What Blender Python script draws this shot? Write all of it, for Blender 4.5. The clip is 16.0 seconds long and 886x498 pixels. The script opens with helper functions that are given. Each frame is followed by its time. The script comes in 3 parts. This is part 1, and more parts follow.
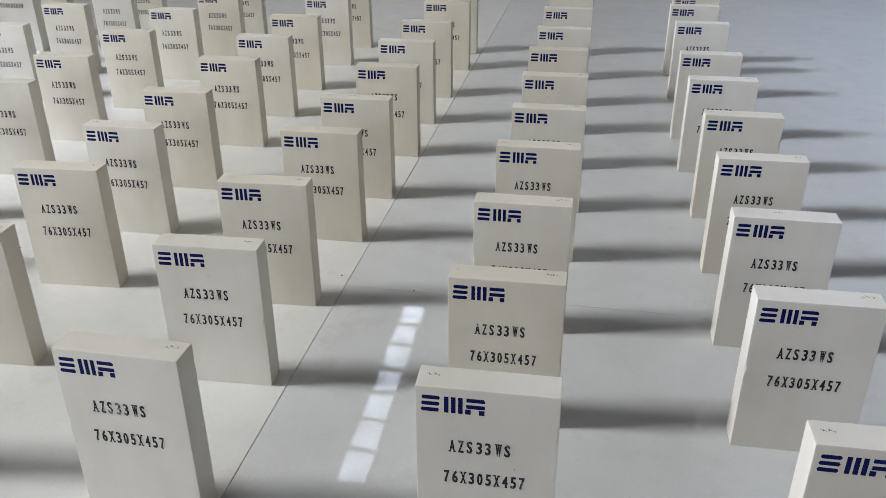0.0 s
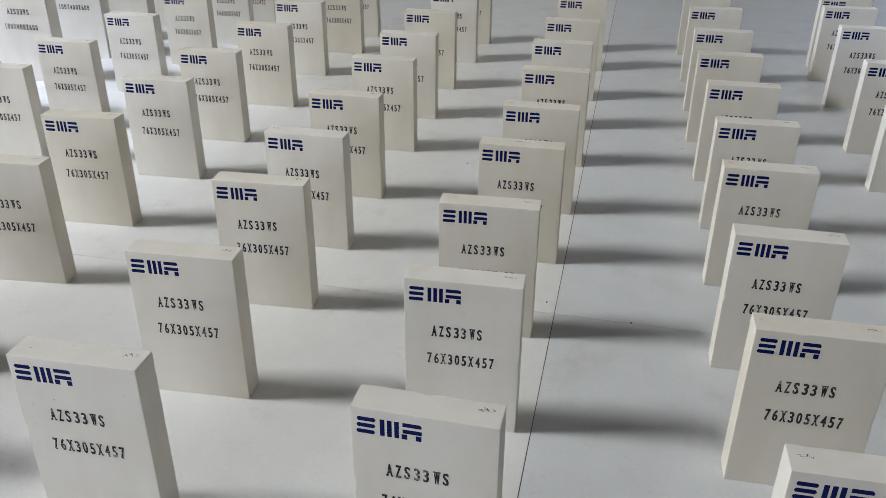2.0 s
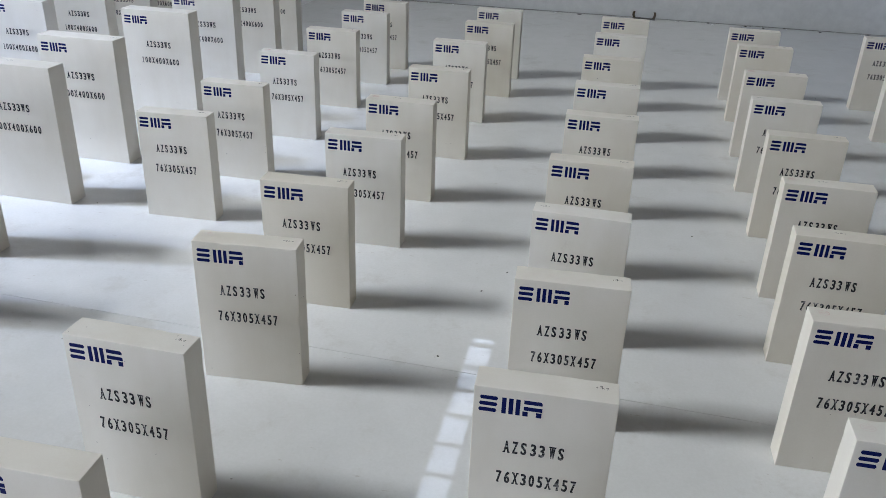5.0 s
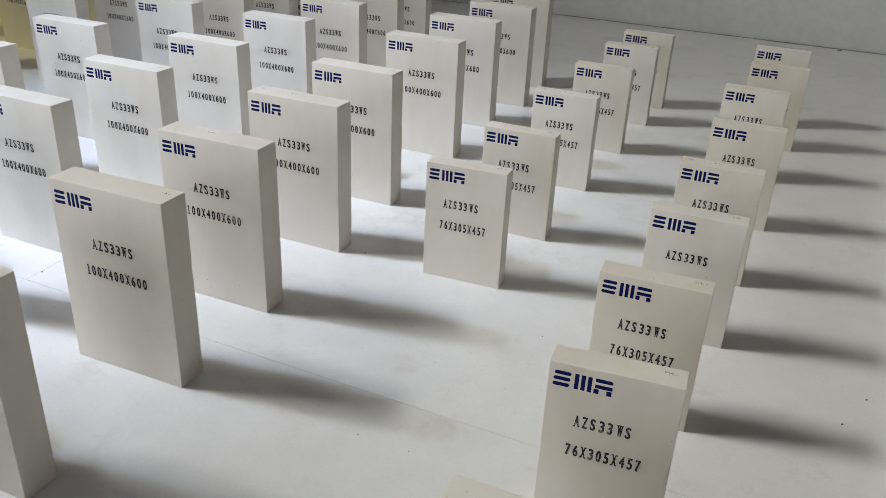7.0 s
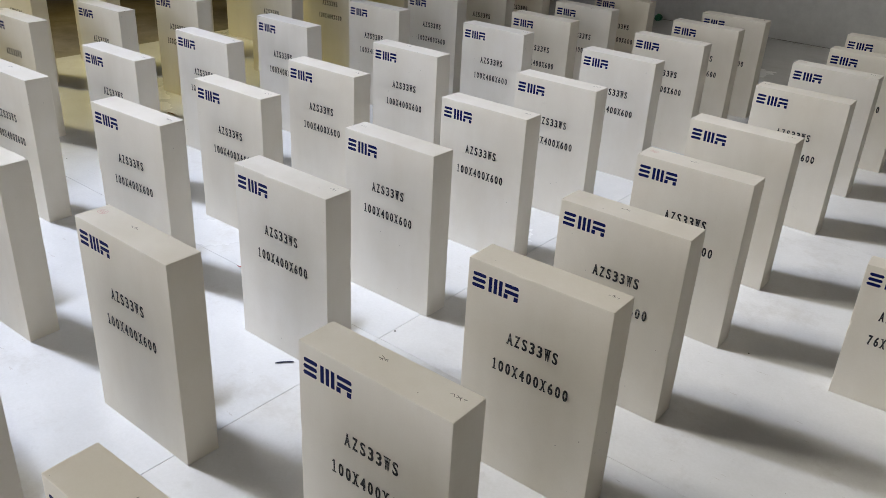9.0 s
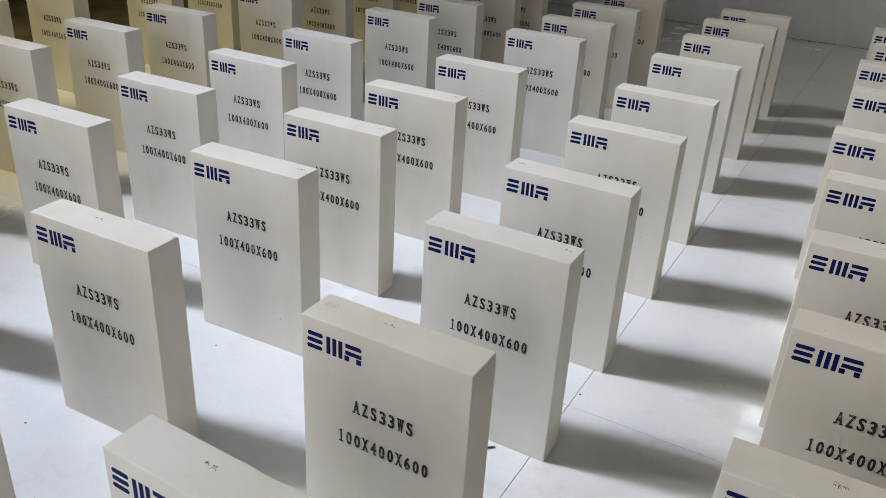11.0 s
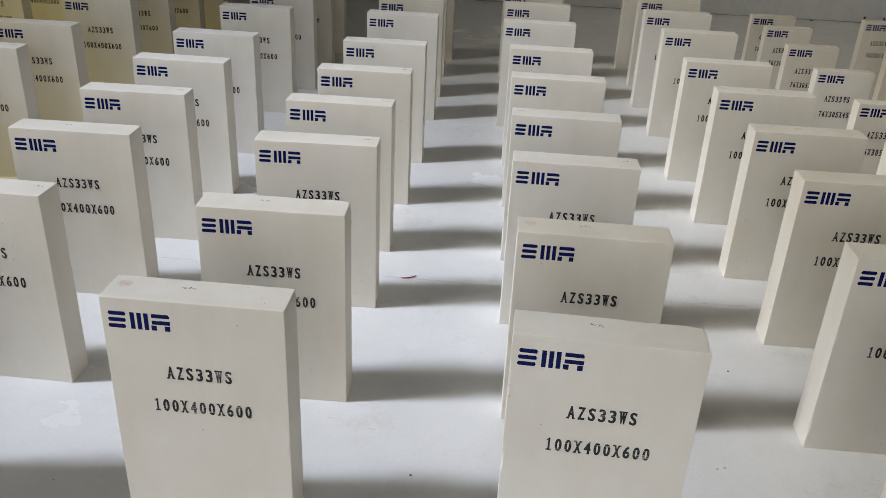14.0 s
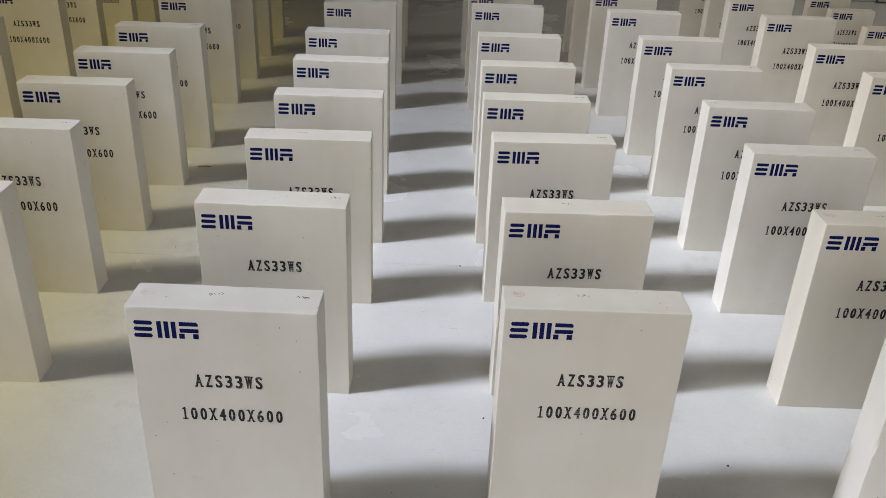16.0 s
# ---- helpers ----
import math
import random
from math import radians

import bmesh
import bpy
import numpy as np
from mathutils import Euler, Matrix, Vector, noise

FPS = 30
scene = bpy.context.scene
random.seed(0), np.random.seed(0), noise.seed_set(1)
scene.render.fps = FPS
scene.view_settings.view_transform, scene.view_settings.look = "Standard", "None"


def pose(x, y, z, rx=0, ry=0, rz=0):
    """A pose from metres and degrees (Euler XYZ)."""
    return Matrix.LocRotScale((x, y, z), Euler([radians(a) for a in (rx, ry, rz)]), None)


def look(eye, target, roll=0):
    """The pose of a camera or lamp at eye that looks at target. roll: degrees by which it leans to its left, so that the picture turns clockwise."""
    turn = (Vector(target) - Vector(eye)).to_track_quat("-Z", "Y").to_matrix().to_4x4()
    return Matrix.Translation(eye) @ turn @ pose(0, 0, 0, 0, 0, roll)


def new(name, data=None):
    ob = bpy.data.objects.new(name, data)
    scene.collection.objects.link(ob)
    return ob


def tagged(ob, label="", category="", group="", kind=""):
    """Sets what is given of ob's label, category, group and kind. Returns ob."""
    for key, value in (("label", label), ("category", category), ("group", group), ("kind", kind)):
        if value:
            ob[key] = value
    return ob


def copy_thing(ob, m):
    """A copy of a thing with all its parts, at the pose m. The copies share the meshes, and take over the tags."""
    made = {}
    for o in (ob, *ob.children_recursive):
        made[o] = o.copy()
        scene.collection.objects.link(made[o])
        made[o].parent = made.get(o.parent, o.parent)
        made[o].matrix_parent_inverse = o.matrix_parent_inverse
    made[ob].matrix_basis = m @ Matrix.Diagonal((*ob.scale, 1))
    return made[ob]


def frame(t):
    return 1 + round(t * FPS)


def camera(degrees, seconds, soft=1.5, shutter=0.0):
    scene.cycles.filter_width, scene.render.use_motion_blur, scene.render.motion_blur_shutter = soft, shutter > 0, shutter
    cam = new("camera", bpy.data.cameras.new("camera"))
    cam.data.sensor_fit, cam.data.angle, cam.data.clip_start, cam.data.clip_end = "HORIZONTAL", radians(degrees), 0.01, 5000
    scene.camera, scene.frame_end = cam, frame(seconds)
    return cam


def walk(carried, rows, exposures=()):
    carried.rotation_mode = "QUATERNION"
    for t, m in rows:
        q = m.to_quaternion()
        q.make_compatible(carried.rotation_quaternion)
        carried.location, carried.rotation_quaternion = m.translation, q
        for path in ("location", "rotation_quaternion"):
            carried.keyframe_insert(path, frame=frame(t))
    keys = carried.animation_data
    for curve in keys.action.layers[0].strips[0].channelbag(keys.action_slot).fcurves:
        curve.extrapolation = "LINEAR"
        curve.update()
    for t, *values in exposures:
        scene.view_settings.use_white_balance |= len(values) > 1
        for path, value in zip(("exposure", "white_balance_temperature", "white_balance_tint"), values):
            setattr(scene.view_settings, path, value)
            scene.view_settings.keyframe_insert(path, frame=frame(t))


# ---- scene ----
cam = camera(55.98, 16.0, soft=0.7)
PATH = [
    (0.0, pose(1.145, -2.399, 1.499, 63.09, 0.20, 9.09)),
    (0.5, pose(0.951, -2.359, 1.502, 62.75, 0.18, 9.67)),
    (1.0, pose(0.806, -2.263, 1.496, 62.42, 0.14, 10.27)),
    (1.5, pose(0.661, -2.200, 1.497, 62.28, -0.02, 10.83)),
    (2.0, pose(0.459, -2.252, 1.512, 62.15, -0.40, 11.39)),
    (2.5, pose(0.310, -2.258, 1.519, 61.85, -0.48, 11.80)),
    (3.0, pose(0.139, -2.189, 1.508, 61.92, -0.65, 11.56)),
    (3.2, pose(0.072, -2.169, 1.514, 61.92, -0.70, 11.42)),
    (5.3, pose(-0.652, -1.893, 1.502, 63.63, -2.07, 12.78)),
    (5.5, pose(-0.724, -1.871, 1.521, 63.27, -1.53, 13.40)),
    (6.0, pose(-0.905, -1.789, 1.510, 63.56, -2.04, 15.77)),
    (6.5, pose(-1.077, -1.655, 1.514, 63.57, -2.29, 19.20)),
    (7.0, pose(-1.289, -1.588, 1.522, 63.45, -2.45, 23.70)),
    (7.5, pose(-1.517, -1.574, 1.537, 63.38, -2.62, 28.46)),
    (8.0, pose(-1.706, -1.519, 1.534, 63.32, -2.60, 32.84)),
    (8.5, pose(-1.875, -1.491, 1.511, 63.91, -2.63, 36.13)),
    (9.0, pose(-2.127, -1.511, 1.532, 63.42, -2.80, 38.09)),
    (9.5, pose(-2.366, -1.500, 1.510, 63.55, -3.00, 38.20)),
    (10.0, pose(-2.588, -1.505, 1.507, 63.22, -3.04, 36.73)),
    (10.2, look((-2.692, -1.548, 1.500), (-3.693, -0.069, 0.598), 3.2)),
    (12.3, pose(-3.636, -1.967, 1.503, 63.49, -2.88, 15.59)),
    (12.5, pose(-3.657, -2.055, 1.509, 63.32, -2.53, 13.90)),
    (13.0, pose(-3.746, -2.246, 1.550, 63.02, -2.77, 10.15)),
    (13.5, pose(-3.981, -2.419, 1.526, 63.51, -2.86, 6.51)),
    (14.0, look((-4.149, -2.477, 1.502), (-4.240, -0.687, 0.616), 2.8)),
    (14.5, pose(-4.362, -2.480, 1.516, 63.52, -2.28, 2.41)),
    (15.0, pose(-4.633, -2.533, 1.518, 63.28, -2.27, 1.48)),
    (15.5, pose(-4.878, -2.561, 1.523, 62.99, -2.36, 0.64)),
    (16.0, pose(-5.128, -2.508, 1.512, 62.84, -2.11, -0.54)),
]
EXPOSURES = [
    (0.0, 0.42, 5720, 14.5), (3.0, 0.15, 5560, 14.5), (5.5, 0.04, 5400, 14.5), (7.0, -0.09, 5900, 14), (9.0, -0.37, 6220, 14.5),
    (10.0, -0.45, 6180, 14.5), (12.5, -0.56, 6280, 12.5), (16.0, -0.75, 6560, 13),
]
walk(cam, PATH, EXPOSURES)

# ---- world and large lights ----
world = bpy.data.worlds.new("sky")
scene.world = world
world.use_nodes = True
wn = world.node_tree
sky = wn.nodes.new("ShaderNodeTexSky")
sky.sky_type = 'NISHITA'
sky.sun_disc = False
sky.sun_elevation, sky.sun_rotation = radians(48), radians(250)
wn.links.new(sky.outputs[0], wn.nodes["Background"].inputs[0])
wn.nodes["Background"].inputs[1].default_value = 0.06


def daylight(name, m, width, height, watts, colour):
    lamp = bpy.data.lights.new(name, 'AREA')
    lamp.shape, lamp.size, lamp.size_y = 'RECTANGLE', width, height
    lamp.energy, lamp.color = watts, colour
    ob = new(name, lamp)
    ob.matrix_world = m
    return ob


# sky beyond the long west window, the small clerestory light, and two added fills
daylight("west_sky_daylight", look((-19.5, -3.4, 13.2), (-3.5, 0.3, 0.0)), 2.0, 0.6, 7200, (0.785, 0.86, 1.0))
daylight("north_west_sky_daylight", look((-19.5, -4.2, 16.3), (0.0, 0.3, 0.0)), 6.0, 2.0, 6200, (1.0, 0.955, 0.80))
# Unseen overhead lamp, added to lift the shade among the small blocks.
daylight("roof_daylight", look((4.1, -2.0, 13.3), (4.1, -2.0, 0.0)), 1.0, 14.0, 100, (1.0, 0.95, 0.85))
# Unseen lamp behind the camera, added to brighten the front faces.
daylight("gate_daylight", look((-4.5, -5.9, 1.9), (-4.5, 0.0, 0.4)), 4.4, 2.6, 135, (1.0, 0.975, 0.91))


# ---- materials ----
def nodes_of(name):
    m = bpy.data.materials.new(name)
    m.use_nodes = True
    t = m.node_tree
    return m, t, t.nodes["Principled BSDF"]


def noise_node(t, vec, scale, detail=4.0, rough=0.55):
    n = t.nodes.new("ShaderNodeTexNoise")
    n.inputs["Scale"].default_value, n.inputs["Detail"].default_value, n.inputs["Roughness"].default_value = scale, detail, rough
    t.links.new(vec, n.inputs["Vector"])
    return n.outputs["Fac"]


def ramp(t, fac, *stops):
    r = t.nodes.new("ShaderNodeValToRGB")
    e = r.color_ramp.elements
    while len(e) < len(stops):
        e.new(0.5)
    for el, (p, c) in zip(e, stops):
        el.position = p
        el.color = (*c, 1) if len(c) == 3 else c
    t.links.new(fac, r.inputs[0])
    return r.outputs["Color"]


def mix(t, fac, a, b, mode='MIX'):
    n = t.nodes.new("ShaderNodeMix")
    n.data_type, n.blend_type = 'RGBA', mode
    for sock, v in ((n.inputs[0], fac), (n.inputs[6], a), (n.inputs[7], b)):
        if isinstance(v, (int, float)):
            sock.default_value = v
        elif isinstance(v, tuple):
            sock.default_value = (*v, 1)
        else:
            t.links.new(v, sock)
    return n.outputs[2]


def maths(t, op, a, b=0.0):
    n = t.nodes.new("ShaderNodeMath")
    n.operation = op
    for sock, v in zip(n.inputs, (a, b)):
        if isinstance(v, (int, float)):
            sock.default_value = v
        else:
            t.links.new(v, sock)
    return n.outputs[0]


def bump(t, bsdf, height, strength, distance):
    b = t.nodes.new("ShaderNodeBump")
    b.inputs["Strength"].default_value, b.inputs["Distance"].default_value = strength, distance
    t.links.new(height, b.inputs["Height"])
    t.links.new(b.outputs[0], bsdf.inputs["Normal"])


def place_vec(t, spread=20.0):
    """Object coordinates, shifted for every object."""
    tc = t.nodes.new("ShaderNodeTexCoord")
    info = t.nodes.new("ShaderNodeObjectInfo")
    sh = t.nodes.new("ShaderNodeVectorMath")
    sh.operation = 'MULTIPLY_ADD'
    cmb = t.nodes.new("ShaderNodeCombineXYZ")
    for i, k in enumerate((1.0, 3.7, 7.3)):
        t.links.new(maths(t, 'MULTIPLY', info.outputs["Random"], k), cmb.inputs[i])
    t.links.new(cmb.outputs[0], sh.inputs[0])
    sh.inputs[1].default_value = (spread,) * 3
    t.links.new(tc.outputs["Object"], sh.inputs[2])
    return sh.outputs[0], info.outputs["Random"], tc.outputs["Object"]


def ceramic():
    """Machined fused-cast refractory: cream white, fine pores, faint stains and rubbed patches."""
    m, t, b = nodes_of("fused_cast_refractory")
    vec, rnd, own = place_vec(t)
    tone = ramp(t, rnd, (0.0, (0.765, 0.722, 0.63)), (0.5, (0.795, 0.758, 0.682)), (1.0, (0.81, 0.785, 0.73)))
    cloud = ramp(t, noise_node(t, vec, 5.0, 5.0), (0.3, (0.94, 0.93, 0.905)), (0.7, (1.0, 1.0, 1.0)))
    col = mix(t, 1.0, tone, cloud, 'MULTIPLY')
    stretch = t.nodes.new("ShaderNodeMapping")
    stretch.inputs["Scale"].default_value = (4.0, 4.0, 1.0)
    t.links.new(vec, stretch.inputs[0])
    streak = ramp(t, noise_node(t, stretch.outputs[0], 2.2, 3.0), (0.40, (1, 1, 1)), (0.72, (0.945, 0.937, 0.92)))
    col = mix(t, 1.0, col, streak, 'MULTIPLY')
    smudge = ramp(t, noise_node(t, vec, 11.0, 6.0, 0.7), (0.66, (0, 0, 0)), (0.78, (0.35, 0.35, 0.35)))
    col = mix(t, smudge, col, (0.52, 0.48, 0.42))
    vo = t.nodes.new("ShaderNodeTexVoronoi")
    vo.inputs["Scale"].default_value = 34.0
    t.links.new(vec, vo.inputs["Vector"])
    pick = noise_node(t, vec, 3.3, 2.0)
    pore = maths(t, 'MULTIPLY', maths(t, 'LESS_THAN', vo.outputs["Distance"], 0.055), maths(t, 'GREATER_THAN', pick, 0.57))
    col = mix(t, maths(t, 'MULTIPLY', pore, 0.7), col, (0.2, 0.18, 0.16))
    grain = ramp(t, noise_node(t, vec, 240.0, 2.0, 0.6), (0.3, (0.978, 0.975, 0.97)), (0.7, (1, 1, 1)))
    col = mix(t, 1.0, col, grain, 'MULTIPLY')
    t.links.new(col, b.inputs["Base Color"])
    b.inputs["Roughness"].default_value = 0.55
    b.inputs["Specular IOR Level"].default_value = 0.35
    bump(t, b, noise_node(t, vec, 160.0, 3.0), 0.12, 0.001)
    return m


def ink(name, colour, worn, holes):
    m, t, b = nodes_of(name)
    vec, rnd, own = place_vec(t)
    stretch = t.nodes.new("ShaderNodeMapping")
    stretch.inputs["Scale"].default_value = (14.0, 1.0, 330.0)
    t.links.new(vec, stretch.inputs[0])
    grain = noise_node(t, stretch.outputs[0], 1.0, 3.0)
    patch = noise_node(t, vec, 26.0, 3.0)
    fac = ramp(t, maths(t, 'ADD', maths(t, 'MULTIPLY', grain, 0.6), maths(t, 'MULTIPLY', patch, 0.4)), (holes, (0, 0, 0)), (holes + 0.10, (1, 1, 1)))
    t.links.new(mix(t, fac, colour, worn), b.inputs["Base Color"])
    b.inputs["Roughness"].default_value = 0.6
    b.inputs["Specular IOR Level"].default_value = 0.15
    return m


def floor_paint(name, cool, gloss):
    """Self-levelled white floor paint with scuffs, dust and dull patches."""
    m, t, b = nodes_of(name)
    geo = t.nodes.new("ShaderNodeNewGeometry")
    vec = geo.outputs["Position"]
    base = ramp(t, noise_node(t, vec, 0.55, 4.0), (0.3, tuple(0.90 * c for c in cool)), (0.7, cool))
    fine = ramp(t, noise_node(t, vec, 7.0, 6.0, 0.65), (0.35, (0.95, 0.95, 0.945)), (0.65, (1, 1, 1)))
    col = mix(t, 1.0, base, fine, 'MULTIPLY')
    dirt = ramp(t, noise_node(t, vec, 3.1, 8.0, 0.75), (0.55, (0, 0, 0)), (0.76, (0.6, 0.6, 0.6)))
    col = mix(t, dirt, col, (0.50, 0.47, 0.42))
    smear = t.nodes.new("ShaderNodeMapping")
    smear.inputs["Scale"].default_value = (1.0, 4.5, 1.0)
    smear.inputs["Rotation"].default_value = (0, 0, 0.5)
    t.links.new(vec, smear.inputs[0])
    scuff = maths(t, 'MULTIPLY', maths(t, 'GREATER_THAN', noise_node(t, smear.outputs[0], 14.0, 5.0, 0.7), 0.66), maths(t, 'GREATER_THAN', noise_node(t, vec, 1.9, 2.0), 0.54))
    col = mix(t, maths(t, 'MULTIPLY', scuff, 0.36), col, (0.40, 0.34, 0.28))
    vo = t.nodes.new("ShaderNodeTexVoronoi")
    vo.inputs["Scale"].default_value = 9.0
    t.links.new(vec, vo.inputs["Vector"])
    speck = maths(t, 'MULTIPLY', maths(t, 'LESS_THAN', vo.outputs["Distance"], 0.035), maths(t, 'GREATER_THAN', noise_node(t, vec, 1.7, 2.0), 0.56))
    col = mix(t, maths(t, 'MULTIPLY', speck, 0.6), col, (0.22, 0.2, 0.18))
    grain = ramp(t, noise_node(t, vec, 90.0, 4.0, 0.7), (0.3, (0.94, 0.94, 0.93)), (0.7, (1, 1, 1)))
    col = mix(t, 1.0, col, grain, 'MULTIPLY')
    t.links.new(col, b.inputs["Base Color"])
    t.links.new(ramp(t, noise_node(t, vec, 1.3, 5.0), (0.3, (gloss,) * 3), (0.7, (gloss * 2.4,) * 3)), b.inputs["Roughness"])
    b.inputs["IOR"].default_value = 1.5
    bump(t, b, noise_node(t, vec, 2.6, 3.0), 0.035, 0.01)
    return m


def mottled(name, low, high, scale, rough, bumps=0.1, size=0.01):
    m, t, b = nodes_of(name)
    geo = t.nodes.new("ShaderNodeNewGeometry")
    vec = geo.outputs["Position"]
    big = ramp(t, noise_node(t, vec, scale, 5.0, 0.6), (0.3, low), (0.7, high))
    small = ramp(t, noise_node(t, vec, scale * 14, 5.0, 0.7), (0.3, (0.88,) * 3), (0.7, (1,) * 3))
    t.links.new(mix(t, 1.0, big, small, 'MULTIPLY'), b.inputs["Base Color"])
    b.inputs["Roughness"].default_value = rough
    bump(t, b, noise_node(t, vec, scale * 9, 4.0), bumps, size)
    return m


def glowing(name, colour, strength):
    """Uneven bright sky seen through weathered translucent sheet."""
    m, t, b = nodes_of(name)
    e = t.nodes.new("ShaderNodeEmission")
    geo = t.nodes.new("ShaderNodeNewGeometry")
    patchy = ramp(t, noise_node(t, geo.outputs["Position"], 2.6, 7.0, 0.72), (0.38, tuple(0.35 * c for c in colour)), (0.56, colour))
    t.links.new(patchy, e.inputs[0])
    e.inputs[1].default_value = strength
    t.links.new(e.outputs[0], t.nodes["Material Output"].inputs[0])
    return m


CERAMIC = ceramic()
BLUE = ink("blue_stencil_paint", (0.001, 0.006, 0.085), (0.003, 0.012, 0.12), 0.62)
BLACK = ink("black_stencil_ink", (0.03, 0.031, 0.037), (0.34, 0.33, 0.32), 0.55)
PENCIL = ink("pencil", (0.06, 0.055, 0.055), (0.3, 0.28, 0.26), 0.6)
STAMP = ink("faded_red_stamp", (0.66, 0.45, 0.40), (0.74, 0.68, 0.62), 0.42)
FLOOR = floor_paint("glossy_white_floor_paint", (0.765, 0.76, 0.742), 0.011)
COOL_FLOOR = floor_paint("glossy_grey_white_floor_paint", (0.685, 0.695, 0.705), 0.011)
DULL_FLOOR = floor_paint("dull_white_floor_paint", (0.765, 0.767, 0.762), 0.13)
FOOT = mottled("dusty_wall_foot", (0.10, 0.09, 0.08), (0.55, 0.55, 0.54), 5.0, 0.85)
JOINT = mottled("dark_joint_filler", (0.05, 0.045, 0.04), (0.16, 0.15, 0.135), 3.0, 0.8)
CONCRETE = mottled("bare_brown_concrete", (0.115, 0.098, 0.074), (0.33, 0.29, 0.225), 2.0, 0.75, 0.4)
WALL = mottled("grey_white_wall_paint", (0.70, 0.71, 0.715), (0.78, 0.785, 0.785), 0.8, 0.6, 0.05)
# Unseen hall shell, tinted warm so that its bounce browns the fill light.
WARM_SHELL = mottled("warm_bounce_hall_shell", (0.19, 0.15, 0.092), (0.25, 0.20, 0.125), 0.5, 0.5)
DARK = mottled("dark_slot_and_flakes", (0.06, 0.06, 0.06), (0.12, 0.115, 0.11), 2.0, 0.55)


# ---- mesh helpers ----
def mesh_object(name, bm, material, parent=None, label=""):
    me = bpy.data.meshes.new(name)
    bm.to_mesh(me)
    bm.free()
    me.materials.append(material)
    ob = new(name, me)
    if parent:
        ob.parent = parent
    if label:
        ob["label"] = label
    return ob


def part(name, bm, material, parent, label=""):
    return mesh_object(name, bm, material, parent, label)


def box(bm, x0, y0, z0, x1, y1, z1):
    vs = [bm.verts.new((x, y, z)) for z in (z0, z1) for y in (y0, y1) for x in (x0, x1)]
    for f in ((0, 2, 3, 1), (4, 5, 7, 6), (0, 1, 5, 4), (1, 3, 7, 5), (3, 2, 6, 7), (2, 0, 4, 6)):
        bm.faces.new([vs[i] for i in f])
    return vs


def slab(name, x0, y0, z0, x1, y1, z1, material, parent=None, bevel=0.0):
    bm = bmesh.new()
    box(bm, x0, y0, z0, x1, y1, z1)
    if bevel:
        bmesh.ops.bevel(bm, geom=bm.edges[:], offset=bevel, segments=2, affect='EDGES', profile=0.5)
    return mesh_object(name, bm, material, parent)


def bar(bm, pts, y, thick=0.0004):
    """A flat raised patch on the front face, from its outline in x and z."""
    front = [bm.verts.new((x, y - thick, z)) for x, z in pts]
    back = [bm.verts.new((x, y + 0.001, z)) for x, z in pts]
    bm.faces.new(front)
    for i in range(len(pts)):
        j = (i + 1) % len(pts)
        bm.faces.new((front[j], front[i], back[i], back[j]))


# ---- setting ----
FX0, FX1, FY0, FY1 = -7.73, 16.0, -6.0, 6.38
floor = tagged(new("floor"), "white glossy painted hall floor with thin dark joints", "floor", kind="structure")
slab("bedding", FX0, FY0, -0.20, FX1, FY1, -0.006, JOINT, floor)
xs = [FX0, -3.706, 0.362, 4.44, 8.51, 12.58, FX1]
ys = [FY0, -3.66, 0.182, 2.12, FY1]


def joint_corner(i, j):
    """Where two joints cross; the joints run slightly askew to the walls."""
    x = xs[i] + (0.0 if i in (0, len(xs) - 1) else 0.022 * ys[j])
    y = ys[j] - (0.0 if j in (0, len(ys) - 1) else 0.024 * x)
    return x, y


def floor_panel(i, j):
    bm = bmesh.new()
    vs = box(bm, 0, 0, -0.05, 1, 1, 0.0)
    for k, v in enumerate(vs):
        p, q = k % 2, (k // 2) % 2
        x, y = joint_corner(i + p, j + q)
        v.co.x, v.co.y = x + (-1 if p else 1) * (0.0012 if i + p == 2 else 0.0008), y + (-0.0006 if q else 0.0006)
    bmesh.ops.bevel(bm, geom=bm.edges[:], offset=0.0008, segments=2, affect='EDGES', profile=0.5)
    paint = DULL_FLOOR if i < 1 else FLOOR if i == 1 else COOL_FLOOR
    return mesh_object("floor_panel", bm, paint, floor)


for i in range(len(xs) - 1):
    for j in range(len(ys) - 1):
        floor_panel(i, j)
ground = tagged(slab("ground", -12.7, FY0, -0.22, FX0 - 0.004, 28.0, -0.012, CONCRETE), "bare stained brown concrete beside the painted floor", "ground", kind="structure")
tagged(slab("ground", FX0, 6.64, -0.22, FX1, 28.0, -0.012, CONCRETE), "bare concrete floor behind the partition wall", "ground", kind="structure")
tagged(slab("wall_partition", FX0, 6.4, -0.1, FX1, 6.62, 3.85, WALL), "plain grey-white painted partition wall with dirty foot", "wall", kind="structure")
tagged(slab("baseboard", FX0, 6.388, 0.0, FX1, 6.399, 0.004, FOOT), "thin dark dirty line along the wall's foot", "baseboard", kind="structure")
tagged(slab("wall_north", -12.7, 28.0, -0.2, 16.2, 28.2, 14.0, WARM_SHELL), "unseen hall wall tinted warm for its bounced light", "wall", kind="structure")
tagged(slab("wall_east", 16.0, -9.6, -0.2, 16.2, 28.0, 14.0, WARM_SHELL), "unseen hall wall tinted warm for its bounced light", "wall", kind="structure")


